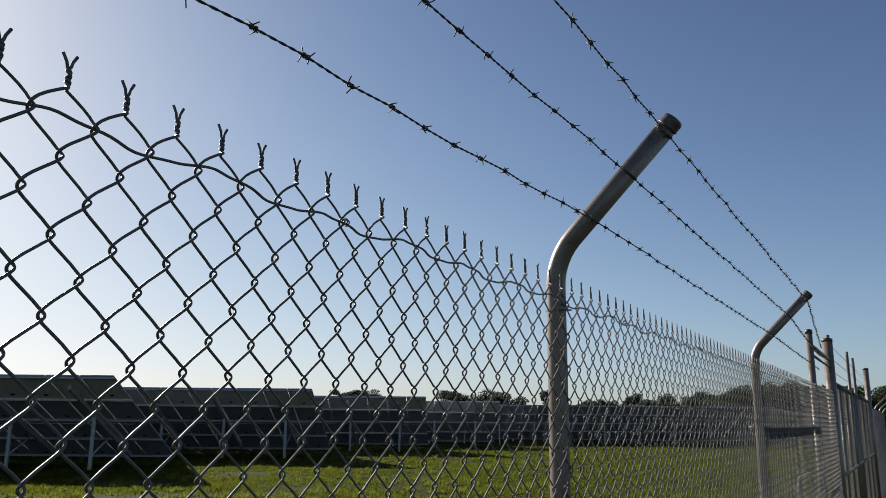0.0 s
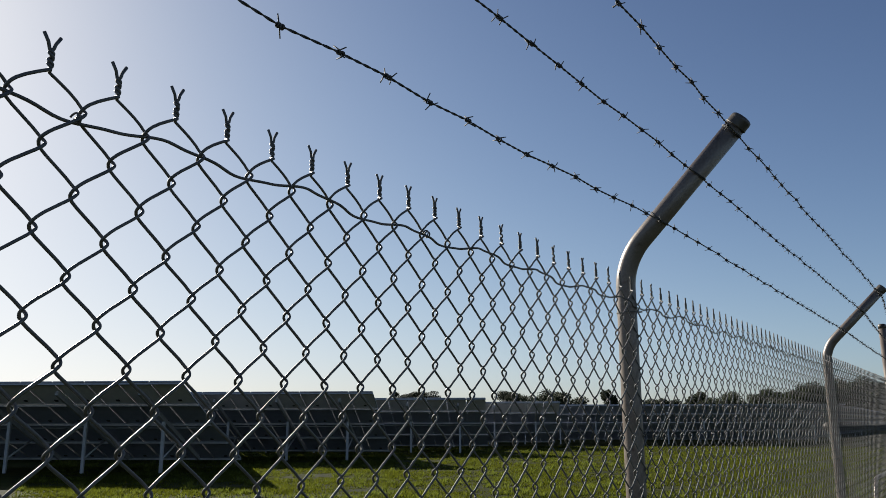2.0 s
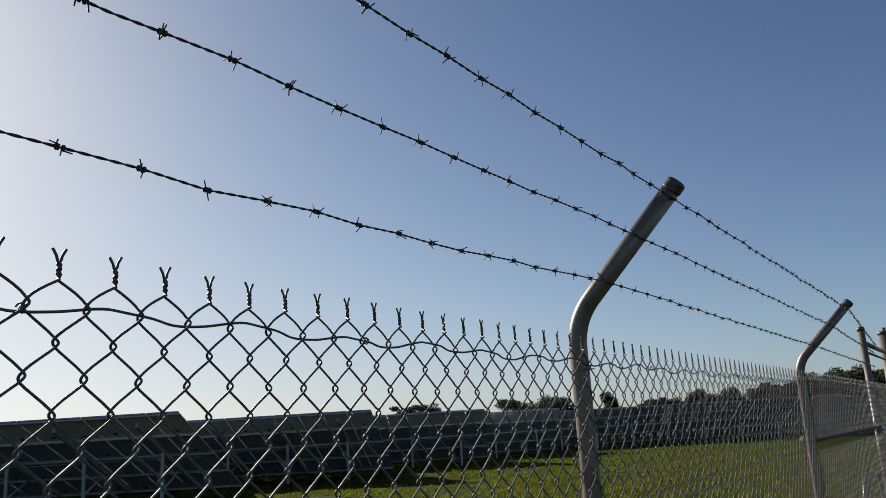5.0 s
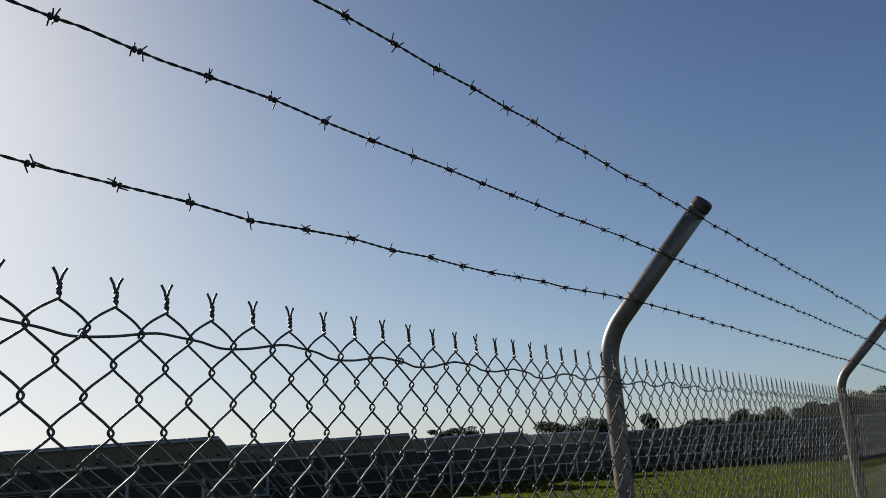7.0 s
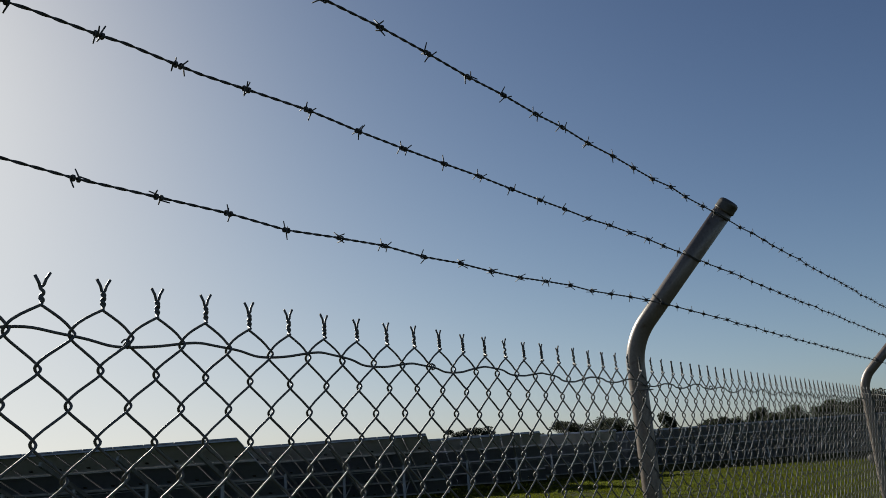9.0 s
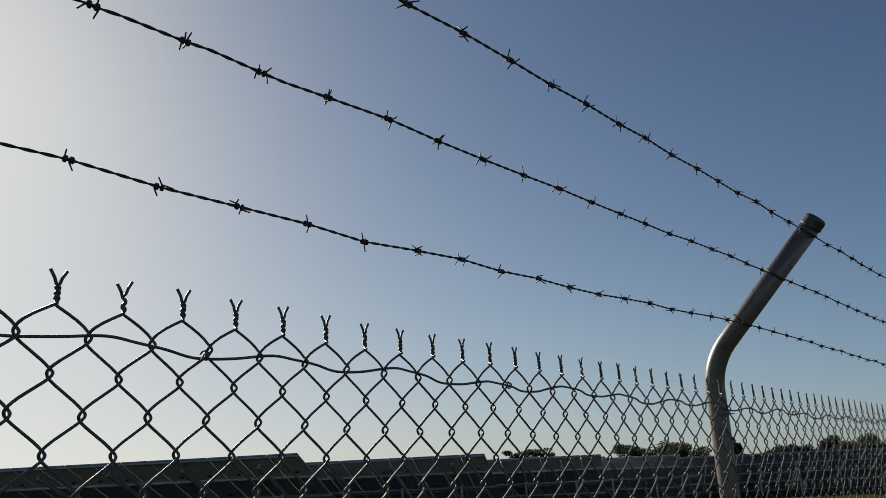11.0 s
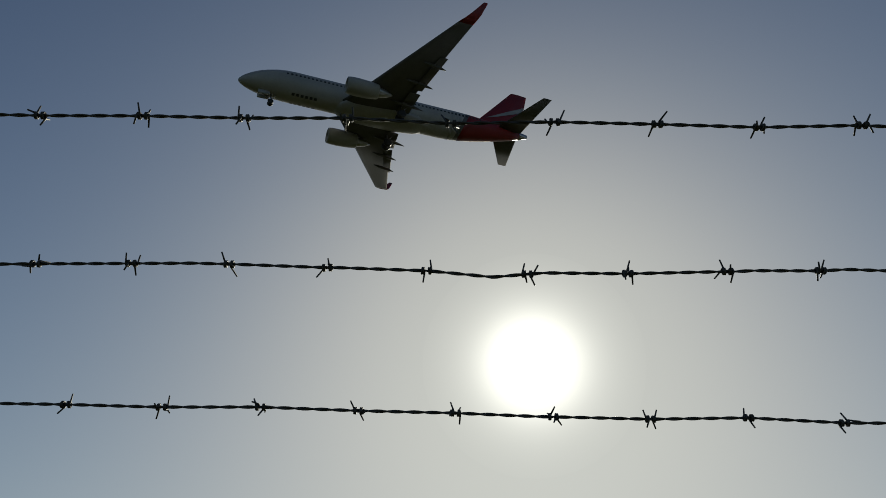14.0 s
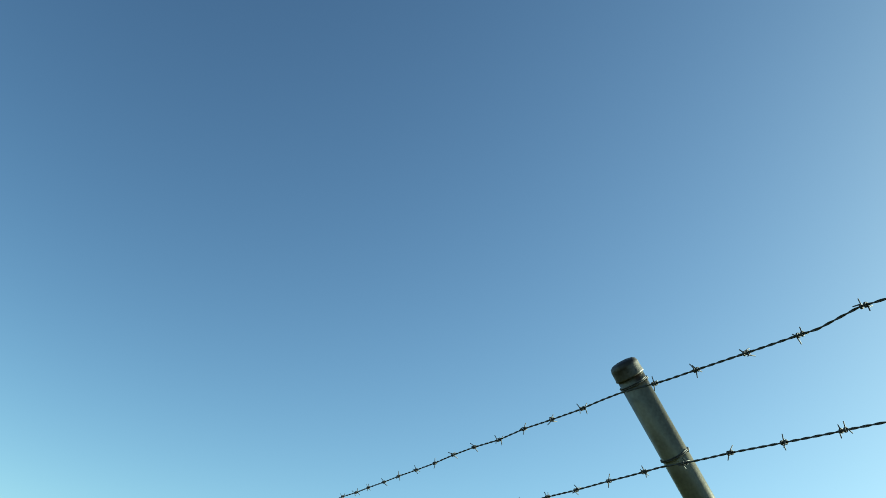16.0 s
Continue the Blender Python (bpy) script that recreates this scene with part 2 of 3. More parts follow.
tagged(part("grass_tufts", tufts, TUFT, None, "taller pale green tufts in the turf", False), category="grass", kind="stuff")

# ---- chain-link fence ----
P, TOP, PV = 0.0707, 1.948, 0.0785          # mesh width, top of the barbs, mesh height
APEX, N1 = 1.9145, 1.846
X0 = -24.5 * P                               # barb 0 stands here


def picket_mesh(side, name, seed):
    """One zigzag wire of the mesh. side +1: from its column to the right, -1: to the left."""
    rn = random.Random(seed)
    path = []
    ph = 0 if side > 0 else math.pi
    lean = 0.008 if side > 0 else -0.009
    zt = TOP + (0.004 if side > 0 else 0.0) + rn.uniform(-0.003, 0.003)
    path.append((lean * 1.1, 0.002 * side, zt))
    path.append((lean * 0.55, 0.002 * side, zt - 0.008))
    for i in range(15):
        a = ph + i / 14 * 2 * math.pi * 1.75
        path.append((0.0019 * math.cos(a), 0.0019 * math.sin(a), zt - 0.014 - i / 14 * (zt - 0.014 - APEX - 0.002)))
    zs = [(1, (APEX + N1) / 2 + 0.0045)]
    z = N1
    while z > 0.06:
        zs += [(0, z), (1, z - PV / 2)]
        z -= PV
    yy = side
    here, out = Vector((0.0, 0.0, APEX)), Vector((0.012 * side, 0, -0.007))
    for i, (col, zn) in enumerate(zs):
        turn = side if col else -side
        there = Vector((side * col * P / 2 + turn * 0.0025, 0.0, zn))
        slack = rn.uniform(0.0085, 0.0108)
        bez = (here, here + out, there + Vector((0, 0, slack)), there)
        for q in (0.06, 0.13, 0.21, 0.32, 0.5, 0.68, 0.79, 0.87, 0.94, 1.0):
            w = ((1 - q) ** 3, 3 * q * (1 - q) ** 2, 3 * q * q * (1 - q), q ** 3)
            p = sum((b * c for b, c in zip(bez, w)), Vector())
            reach = min(1.0, min(1 - q, q if i else 1.0) / 0.22)
            path.append((p.x, 0.0050 * yy * math.sin(reach * math.pi / 2) - 0.0008, p.z))
        here, out = there, Vector((0, 0, -rn.uniform(0.0085, 0.0108)))
        yy = -yy
    g = Geo()
    g.tube(path, 0.00172, 6)
    return g.mesh(name, WIRE)


PICKETS = {s: [picket_mesh(s, "wire", 10 * k + s) for k in range(3)] for s in (1, -1)}


def lean(x):
    """How far the mesh stands back and dips along the fence."""
    s = min(1.0, max(-0.4, (x + 1.66) / 0.78))
    far = min(1.0, max(0.0, (x + 0.88) / 0.5))
    return 0.011 * max(0, s) + 0.004 * far, -0.003 * s - 0.0022 * math.exp(-((x + 1.25) / 0.1) ** 2) + 0.0022 * math.exp(-((x + 1.5) / 0.08) ** 2)


def fence_panel(j0, j1, label):
    x0 = X0 + j0 * P
    fence = thing("chain_link_fence", label, "fence", "fence panels", (x0, 0, 0))
    rn = random.Random(j0)
    for j in range(j0, j1):
        for s in (1, -1):
            ob = part("wire", PICKETS[s][rn.randrange(3)], None, fence)
            x = X0 + j * P
            dy, dz = lean(x)
            ob.location = (x - x0, dy, dz + rn.uniform(-0.0015, 0.0015))
    g = Geo()
    path = []
    n = (j1 - j0) * 8
    for i in range(n + 1):
        x = i * P / 8
        u = x / P + j0
        path.append((x, 0.003 * math.sin(2 * math.pi * u) + lean(x0 + x)[0], 1.882 - 0.0062 * math.cos(2 * math.pi * (u - 3.4) / 3.05) + 0.003 * math.sin(u * 0.83 + 1.9) + lean(x0 + x)[1]))
    g.tube(path, 0.0019, 6)
    part("selvedge_wire", g, WIRE, fence, "wavy line wire threaded near the top")
    for z in (0.95, 0.08):
        g = Geo()
        g.tube([(0, 0.004, z), ((j1 - j0) * P, 0.004, z)], 0.0018, 5)
        part("line_wire", g, WIRE, fence)
    return fence


def ring_path(c, r, turns, pitch, n=10, tilt=0.0):
    out = []
    for i in range(int(turns * n) + 1):
        a = 2 * math.pi * i / n
        v = Vector((pitch * i / n, r * math.cos(a), r * math.sin(a)))
        out.append(Vector(c) + Matrix.Rotation(tilt, 3, "Y") @ v)
    return out


FENCES = [(-22, 25, "galvanized chain-link mesh with twisted barbs along its top"), (25, 67, "galvanized chain-link mesh beside the curved post"),
          (67, 136, "galvanized chain-link mesh next to the gate posts"),
          (268, 380, "galvanized chain-link mesh beyond the gate")]
for j0, j1, label in FENCES:
    f = fence_panel(j0, j1, label)
    for k in (3.45, 11.5, 30.5, 44.5):
        if j0 <= k < j1:
            g = Geo()
            g.tube(ring_path(((k - j0) * P - 0.006, 0, 1.879), 0.0046, 1.9, 0.004, 10, 0.3), 0.0011, 5)
            part("tie_wire", g, WIRE, f)

# ---- cranked posts ----
YP, PR = 0.0425, 0.0242
KNEE = 1.9945


def post_path():
    path = [(0, 0, -0.4), (0, 0, 1.0), (0, 0, 1.8)]
    rad = 0.17
    t = rad * math.tan(radians(22.5))
    for i in range(13):
        a = radians(45 * i / 12)
        path.append((0, -rad * (1 - math.cos(a)), KNEE - t + rad * math.sin(a)))
    path.append((0, -0.3095, KNEE + 0.3095))
    return path


def cranked_post(x, label, ties=(0.096, 0.195, 0.285), m=GALV):
    post = thing("fence_post", label, "fence post", "cranked fence posts", (x, YP, 0))
    g = Geo()
    g.tube(post_path(), PR, 20)
    part("pipe", g, m, post)
    d = Vector((0, -1, 1)).normalized()
    e = Vector((0, -0.3095, KNEE + 0.3095))
    g = Geo()
    prof = [(-0.021, PR + 0.0004), (-0.0215, PR + 0.0024), (-0.019, PR + 0.0026), (-0.017, PR + 0.0019), (-0.002, PR + 0.0017), (0.003, PR + 0.0002), (0.0065, PR * 0.80), (0.008, PR * 0.5), (0.0085, 0.003)]
    up = Vector((1, 0, 0))
    side = d.cross(up)
    g.loft([[e + d * a + (up * math.cos(2 * math.pi * k / 20) + side * math.sin(2 * math.pi * k / 20)) * r for k in range(20)] for a, r in prof])
    part("cap", g, CAPM, post, "domed metal end cap")
    for s in ties:
        c = Vector((0, -s, KNEE + s))
        g = Geo()
        path = []
        for i in range(25):
            a = 2 * math.pi * i / 12 + 0.3
            path.append(c + (up * math.cos(a) + side * math.sin(a)) * (PR + 0.0018) + d * (0.005 * (i / 24 - 0.5)))
        g.tube(path, 0.0012, 5)
        part("tie_wire", g, BARBM, post)
    for z in (1.86, 1.3, 0.7):
        g = Geo()
        path = [Vector((0.026 * math.cos(a), 0.026 * math.sin(a) - (0.012 if math.sin(a) < -0.6 else 0), z + 0.004 * a / 6)) for a in [i * 0.52 for i in range(13)]]
        g.tube(path, 0.0012, 5)
        part("tie_wire", g, WIRE, post)
    return post


for x, label, *ties in ((-3.03, "galvanized cranked pipe post, stained below its cap", (0.082, 0.187, 0.285), OLIVE), (0.0, "galvanized cranked pipe post carrying three barbed wires"),
                 (2.96, "galvanized cranked pipe post near the gate"), (20.3, "galvanized cranked pipe post beyond the gate"),
                 (23.4, "galvanized cranked pipe post beyond the gate"), (26.5, "galvanized cranked pipe post beyond the gate")):
    cranked_post(x, label, *ties)

# ---- barbed wires ----
# depth and height of each strand, where one of its barbs sits, seed, and the spacing of its barbs
WIRES = {"low": (-0.066, 2.043, -1.691, 3, 0.0973), "middle": (-0.163, 2.153, -2.3014, 7, 0.0960), "top": (-0.272, 2.245, -2.2775, 11, 0.0951)}
# height along each wire (x, z), with the dents that pulling it tight has left
RISE = {"low": [(-6.4, 2.01), (-4.6, 2.015), (-3.03, 2.05), (-2.3, 2.047), (-2.08, 2.0475), (-1.98, 2.0435), (-1.9, 2.041), (-1.4, 2.037), (-1.2, 2.039), (-1.11, 2.048), (-0.9, 2.046), (-0.45, 2.059), (0, 2.075), (2.96, 2.075), (6.1, 2.08)],
        "middle": [(-6.4, 2.105), (-4.6, 2.112), (-3.03, 2.150), (-2.7, 2.146), (-2.4, 2.156), (-2.24, 2.155), (-2.1, 2.1495), (-2.01, 2.1415), (-1.95, 2.1335), (-1.9, 2.1395), (-1.72, 2.145), (-1.6, 2.160), (-1.3, 2.168), (-0.85, 2.175), (0, 2.186), (2.96, 2.186), (6.1, 2.20)],
        "top": [(-6.4, 2.222), (-4.6, 2.229), (-3.03, 2.250), (-2.7, 2.240), (-2.63, 2.238), (-2.57, 2.248), (-2.4, 2.2475), (-2.0, 2.2415), (-1.3, 2.245), (-0.8, 2.258), (0, 2.262), (2.96, 2.262), (6.1, 2.27)]}
DEEP = {"low": [(-3, -0.066), (0, -0.070)], "middle": [(-3, -0.175), (-2.4, -0.154), (-1.95, -0.177), (-1.7, -0.176), (-1.5, -0.155), (0, -0.155)], "top": [(-3, -0.272), (-1.3, -0.274), (-0.8, -0.262), (0, -0.258)]}


def along(rows, x):
    if x <= rows[0][0]:
        return rows[0][1]
    for (a, va), (b, vb) in zip(rows, rows[1:]):
        if x <= b:
            return va + (vb - va) * (x - a) / (b - a)
    return rows[-1][1]


def barb_mesh(seed):
    """Two short wires, each wound round the strands, with four pointed ends."""
    rn = random.Random(seed)
    g = Geo()
    for k in range(2):
        x = -0.0048 + 0.0066 * k
        a0 = k * math.pi + rn.uniform(-0.3, 0.3)
        path = []
        coil = [i / 12 for i in range(25)]
        ends = []
        for i in (0, len(coil) - 1):
            a = a0 + coil[i] * 2 * math.pi
            tang = Vector((0, -math.sin(a), math.cos(a))) * (-1 if i == 0 else 1)
            rad = Vector((0, math.cos(a), math.sin(a)))
            p = Vector((x + coil[i] * 0.0014, 0, 0)) + rad * 0.0029
            ends.append(p + (tang * 0.9 + rad * 0.35 + Vector(((0.12 if k else -0.12) + rn.uniform(-0.38, 0.38), 0, 0))) * rn.uniform(0.0085, 0.0125))
        path.append(ends[0])
        for c in coil:
            a = a0 + c * 2 * math.pi
            path.append(Vector((x + c * 0.0014, 0.0029 * math.cos(a), 0.0029 * math.sin(a))))
        path.append(ends[1])
        g.tube(path, [0.0008] + [0.001] * len(coil) + [0.0008], 5)
    return g.mesh("barb", BARBM)


BARBS = [barb_mesh(s) for s in range(9)]


def wire_at(w, x):
    x0, seed, gap = WIRES[w][2:]
    y, z = along(DEEP[w], x), along(RISE[w], x)
    i = (x - x0) / gap
    k = math.floor(i)
    f = i - k
    def off(q, c):
        r = random.Random(q * 31 + seed * 7 + c)
        return r.uniform(-1, 1)
    bend = lambda c: off(k, c) * (1 - f) + off(k + 1, c) * f
    near = min(abs(x - 2.96), abs(x), abs(x + 3.03))
    slack = min(1, near / 0.12)
    if x > 2.96:
        s = min(1, (x - 2.96) / 3.12)
        y = y * (1 - s * 0.8)
    return Vector((x, y + 0.0025 * bend(0) * slack, z + 0.0026 * bend(1) * slack))


def barbed_wire(w, label):
    xs, xe = -6.4, 6.1
    x0, seed, gap = WIRES[w][2:]
    bw = thing("barbed_wire", label, "barbed wire", "barbed wire strands", (xs, WIRES[w][0], WIRES[w][1]))
    org = Vector(bw.location)
    cnt = int((xe - xs) / 0.0046)
    for k in range(2):
        path = []
        for i in range(cnt + 1):
            x = xs + (xe - xs) * i / cnt
            a = 2 * math.pi * x / 0.037 + k * math.pi
            path.append(wire_at(w, x) - org + Vector((0, 0.00092 * math.cos(a), 0.00092 * math.sin(a))))
        g = Geo()
        g.tube(path, 0.00100, 5)
        part("strand", g, BARBM, bw)
    rn = random.Random(seed)
    i = math.ceil((xs - x0) / gap)
    while x0 + i * gap < xe:
        x = x0 + i * gap
        i += 1
        if min(abs(x), abs(x - 2.96), abs(x + 3.03)) < 0.032:
            continue
        ob = part("barb", BARBS[rn.randrange(9)], None, bw)
        p = wire_at(w, x) - org
        ob.matrix_basis = Matrix.Translation(p) @ Matrix.Rotation(rn.uniform(0, 6.28), 4, "X") @ Matrix.Diagonal((rn.choice((-1, 1)) * 1.0, 1.0, 1.0, 1.0))
    return bw


barbed_wire("low", "lowest strand of twisted four-point barbed wire")
barbed_wire("middle", "middle strand of twisted four-point barbed wire")
barbed_wire("top", "uppermost strand of twisted four-point barbed wire")


# ---- gate ----
def upright(name, x, h, r, label, cat, y=YP, m=GALV):
    t = thing(name, label, cat, "", (x, y, 0))
    g = Geo()
    g.tube([(0, 0, -0.3), (0, 0, h)], r, 16)
    part("pipe", g, m, t)
    g = Geo()
    g.loft([[(rr * math.cos(k * 0.3927), rr * math.sin(k * 0.3927), z) for k in range(16)] for z, rr in ((h - 0.03, r + 0.001), (h - 0.03, r + 0.003), (h + 0.004, r + 0.003), (h + 0.012, r * 0.6))])
    part("cap", g, CAPM, t)
    return t


upright("end_post", 6.10, 2.43, 0.03, "slim galvanized end post beside the gate", "fence post")
gp = upright("gate_post", 8.05, 2.53, 0.055, "thick galvanized gate post", "gate post")
for z, r in ((2.30, 0.022), (2.22, 0.012)):
    g = Geo()
    g.tube([(-1.92, 0, z), (-0.05, 0, z)], r, 12)
    part("brace", g, GALV, gp)
upright("gate_post", 17.2, 2.75, 0.055, "galvanized gate post at the far side of the gate", "gate post")

rail = thing("fence_rail", "dark horizontal brace rail behind the mesh", "rail", "", (3.0, YP + 0.035, 1.57))
g = Geo()
g.tube([(0, 0, 0), (3.1, 0, 0)], 0.027, 12)
part("pipe", g, RAILM, rail)


def gate_leaf(x0, x1, label, tall=0.6):
    t = thing("gate_leaf", label, "gate", "gate leaves", (x0, YP, 0.0))
    w, h = x1 - x0, 2.05
    for a, b in (((0, 0, 0), (0, 0, h + tall)), ((w, 0, 0), (w, 0, h + tall)), ((0, 0, 0.06), (w, 0, 0.06)), ((0, 0, h), (w, 0, h)), ((0, 0, h * 0.5), (w, 0, h * 0.5)), ((w * 0.33, 0, 0.06), (w * 0.33, 0, h)), ((w * 0.67, 0, 0.06), (w * 0.67, 0, h))):
        g = Geo()
        top = a[2] == b[2] == h
        g.tube([a, b], 0.03 if top else 0.021, 12)
        part("top_rail" if top else "bar", g, RAILM if top else GALV, t, "dark top rail" if top else "")
    g = Geo()
    for s in (1, -1):
        d = -h
        while d < w:
            a0, a1 = max(d, 0), min(d + h, w)
            z0, z1 = (a0 - d, a1 - d)
            if s < 0:
                z0, z1 = h - z0, h - z1
            g.tube([(a0, 0.002 * s, z0), (a1, 0.002 * s, z1)], 0.0016, 4, False)
            d += 0.075
    part("mesh_infill", g, WIRE, t)
    for i in range(3):
        z = h + 0.14 + 0.15 * i
        g = Geo()
        g.tube([(0, 0, z), (w, 0, z)], 0.003, 5)
        part("barbed_strand", g, BARBM, t)
    return t


hoop = thing("hoop_rail", "bent galvanized hoop rail standing in the grass", "rail", "", (6.45, 0.28, 0))
g = Geo()
g.tube([(0, 0, -0.2), (0, 0, 0.85)] + [(0.22 - 0.22 * math.cos(a), 0, 0.87 + 0.22 * math.sin(a)) for a in [i * math.pi / 16 for i in range(9)]]
       + [(1.03 + 0.22 * math.sin(a), 0, 0.87 + 0.22 * math.cos(a)) for a in [i * math.pi / 16 for i in range(9)]] + [(1.25, 0, -0.2)], 0.02, 10)
part("pipe", g, GALV, hoop)

gate_leaf(8.18, 11.32, "galvanized mesh gate leaf topped with barbed wires", 0.54)
gate_leaf(11.40, 12.70, "narrow galvanized mesh gate leaf with tall slim stiles")
gate_leaf(12.80, 17.05, "wide galvanized mesh gate leaf closed against its pair", 0.55)

# ---- solar array ----
DEPTH0, PITCH, LAT0, STEP = 23.2, 8.7, -9.5, 4.35
ZT, ZB, RUN = 2.80, 0.32, 6.0
SL = math.hypot(ZT - ZB, RUN)
TILT = math.atan2(ZT - ZB, RUN)
MW, MH = 1.0, SL / 4


def frame_geo(g):
    w, h, t = MW - 0.050, MH - 0.045, 0.024
    for c, size in (((0, h / 2, 0), (w, t, 0.04)), ((0, -h / 2, 0), (w, t, 0.04)), ((w / 2, 0, 0), (t, h, 0.04)), ((-w / 2, 0, 0), (t, h, 0.04))):
        g.box(c, size)


MOD = Geo()
MOD.box((0, 0, 0.0), (MW - 0.05, MH - 0.05, 0.006))
frame_geo(MOD)
MOD.box((0.0, MH * 0.32, -0.018), (0.11, 0.09, 0.025))


def module_of(sheet):
    me = bpy.data.meshes.new("solar_module")
    me.from_pydata(MOD.v, [], MOD.f)
    for m in (sheet, FRAMEM, CELL, DARK):
        me.materials.append(m)
    for i, poly in enumerate(me.polygons):
        poly.material_index = 0 if i < 6 else (1 if i < 30 else 3)
        if i < 6 and poly.normal.z > 0.9:
            poly.material_index = 2
    return me


MODULE, LIT_MODULE = module_of(BACKSHEET), module_of(LIT_SHEET)


def solar_table(row, cols, single, longer):
    depth, lat = DEPTH0 + PITCH * row, LAT0 + STEP * row + longer
    cols += longer
    base = spot(depth + RUN / 2, lat)
    t = thing("solar_table", "tilted rows of solar modules on steel posts, seen from behind", "solar array", "solar tables", base)
    t.rotation_euler = (0, 0, math.atan2(R.y, R.x))
    # local x runs along the row (right), local y points away down the slope
    zc = (ZT + ZB) / 2
    tilt = Matrix.Translation((0, 0, zc)) @ Matrix.Rotation(math.pi - TILT, 4, "X") @ Matrix.Rotation(math.pi, 4, "X")
    rest, upper = Geo(), Geo()
    for c in range(cols):
        for r in range(4):
            loc = tilt @ Matrix.Translation((-(c + 0.5) * MW, (r - 1.5) * MH, 0))
            if single:
                ob = part("solar_module", MODULE if r else LIT_MODULE, None, t)
                ob.matrix_basis = loc
            else:
                (rest if r else upper).box(loc @ Vector((0, 0, 0)), (MW - 0.045, MH - 0.03, 0.02), loc.to_3x3())
    if not single:
        tagged(part("module_bank", rest, BACKSHEET, t, "joined far modules", False), kind="stuff")
        tagged(part("upper_module_bank", upper, LIT_SHEET if row < 4 else BACKSHEET, t, "joined upper modules", False), kind="stuff")
    for r in range(5):
        g = Geo()
        g.box(tilt @ Vector((-cols * MW / 2, (r - 2) * MH * 0.985, -0.055)), (cols * MW, 0.03, 0.06), tilt.to_3x3())
        part("purlin", g, STEEL, t, "", False)
    x = -1.42
    while x > -cols * MW:
        g = Geo()
        g.box(tilt @ Vector((x, 0, -0.16)), (0.08, SL * 0.86, 0.14), tilt.to_3x3())
        part("rafter", g, STEEL, t, "", False)
        y = -0.75
        zt = zc - y * math.tan(TILT) - 0.22
        g = Geo()
        g.box((x, y, zt / 2 - 0.15), (0.09, 0.012, zt + 0.3))
        g.box((x - 0.045, y + 0.035, zt / 2 - 0.15), (0.010, 0.07, zt + 0.3))
        g.box((x + 0.045, y + 0.035, zt / 2 - 0.15), (0.010, 0.07, zt + 0.3))
        part("post", g, STEEL, t, "", False)
        g = Geo()
        g.tube([(x, y + 0.06, 0.45), (x, y + 1.5, zc - (y + 1.5) * math.tan(TILT) - 0.2)], 0.03, 6)
        part("strut", g, STEEL, t)
        x -= 2.6
    g = Geo()
    g.tube([(-0.4, -0.02, 1.42), (-cols * MW + 0.3, -0.02, 1.42)], 0.016, 6)
    part("cable_conduit", g, FRAMEM, t)
    return t


for row in range(13):
    solar_table(row, 34 if row < 3 else 30, row < 2, 16 if row > 3 else 0)


# ---- trees ----
def leaf_cloud(g, c, rx, ry, rz, count, size, rn):
    for i in range(count):
        while True:
            p = Vector((rn.uniform(-1, 1), rn.uniform(-1, 1), rn.uniform(-1, 1)))
            if 0.25 < p.length < 1:
                break
        q = Vector(c) + Vector((p.x * rx, p.y * ry, p.z * rz))
        a = Vector((rn.gauss(0, 1), rn.gauss(0, 1), rn.gauss(0, 1))).normalized() * size * rn.uniform(0.5, 1.3)
        b = a.orthogonal().normalized() * size * rn.uniform(0.4, 1.0)
        g.add([q - a, q + b, q + a * 0.9, q - b], [(0, 1, 2, 3)])


def tree(p, h, w, flat, label, seed, group):
    rn = random.Random(seed)
    t = thing("tree", label, "tree", group, p)
    g = Geo()
    tops = []
    fork = h * (0.45 if flat else 0.25)
    g.tube([(0, 0, -0.3), (0.1 * rn.uniform(-1, 1), 0, fork * 0.5), (0, 0.1, fork)], [h * 0.035, h * 0.028, h * 0.022], 8)
    for k in range(7):
        a = k * 0.9 + rn.uniform(-0.3, 0.3)
        rr = w * rn.uniform(0.25, 0.8) * 0.5
        e = Vector((math.cos(a) * rr, math.sin(a) * rr, h * rn.uniform(0.62, 0.86) if flat else h * rn.uniform(0.4, 0.85)))
        g.tube([(0, 0.1, fork), (e.x * 0.45, e.y * 0.45, fork + (e.z - fork) * 0.6), e], [h * 0.014, h * 0.010, h * 0.004], 5)
        tops.append(e)
    part("trunk", g, BARK, t)
    g = Geo()
    for e in tops:
        for q in range(3):
            c = e + Vector((rn.uniform(-1, 1) * w * 0.12, rn.uniform(-1, 1) * w * 0.12, rn.uniform(-0.02, 0.12) * h))
            leaf_cloud(g, c, w * 0.17, w * 0.17, h * (0.06 if flat else 0.13), 200, 0.026 * h if not flat else 0.02 * h, rn)
    if not flat:
        leaf_cloud(g, (0, 0, h * 0.6), w * 0.3, w * 0.3, h * 0.3, 700, 0.03 * h, rn)
        leaf_cloud(g, (0, 0, h * 0.25), w * 0.42, w * 0.42, h * 0.24, 700, 0.03 * h, rn)
    part("crown", g, LEAF, t, "", False)
    return t


def at_px(px, d):
    return spot(d, (px - 784) / 1403 * d)


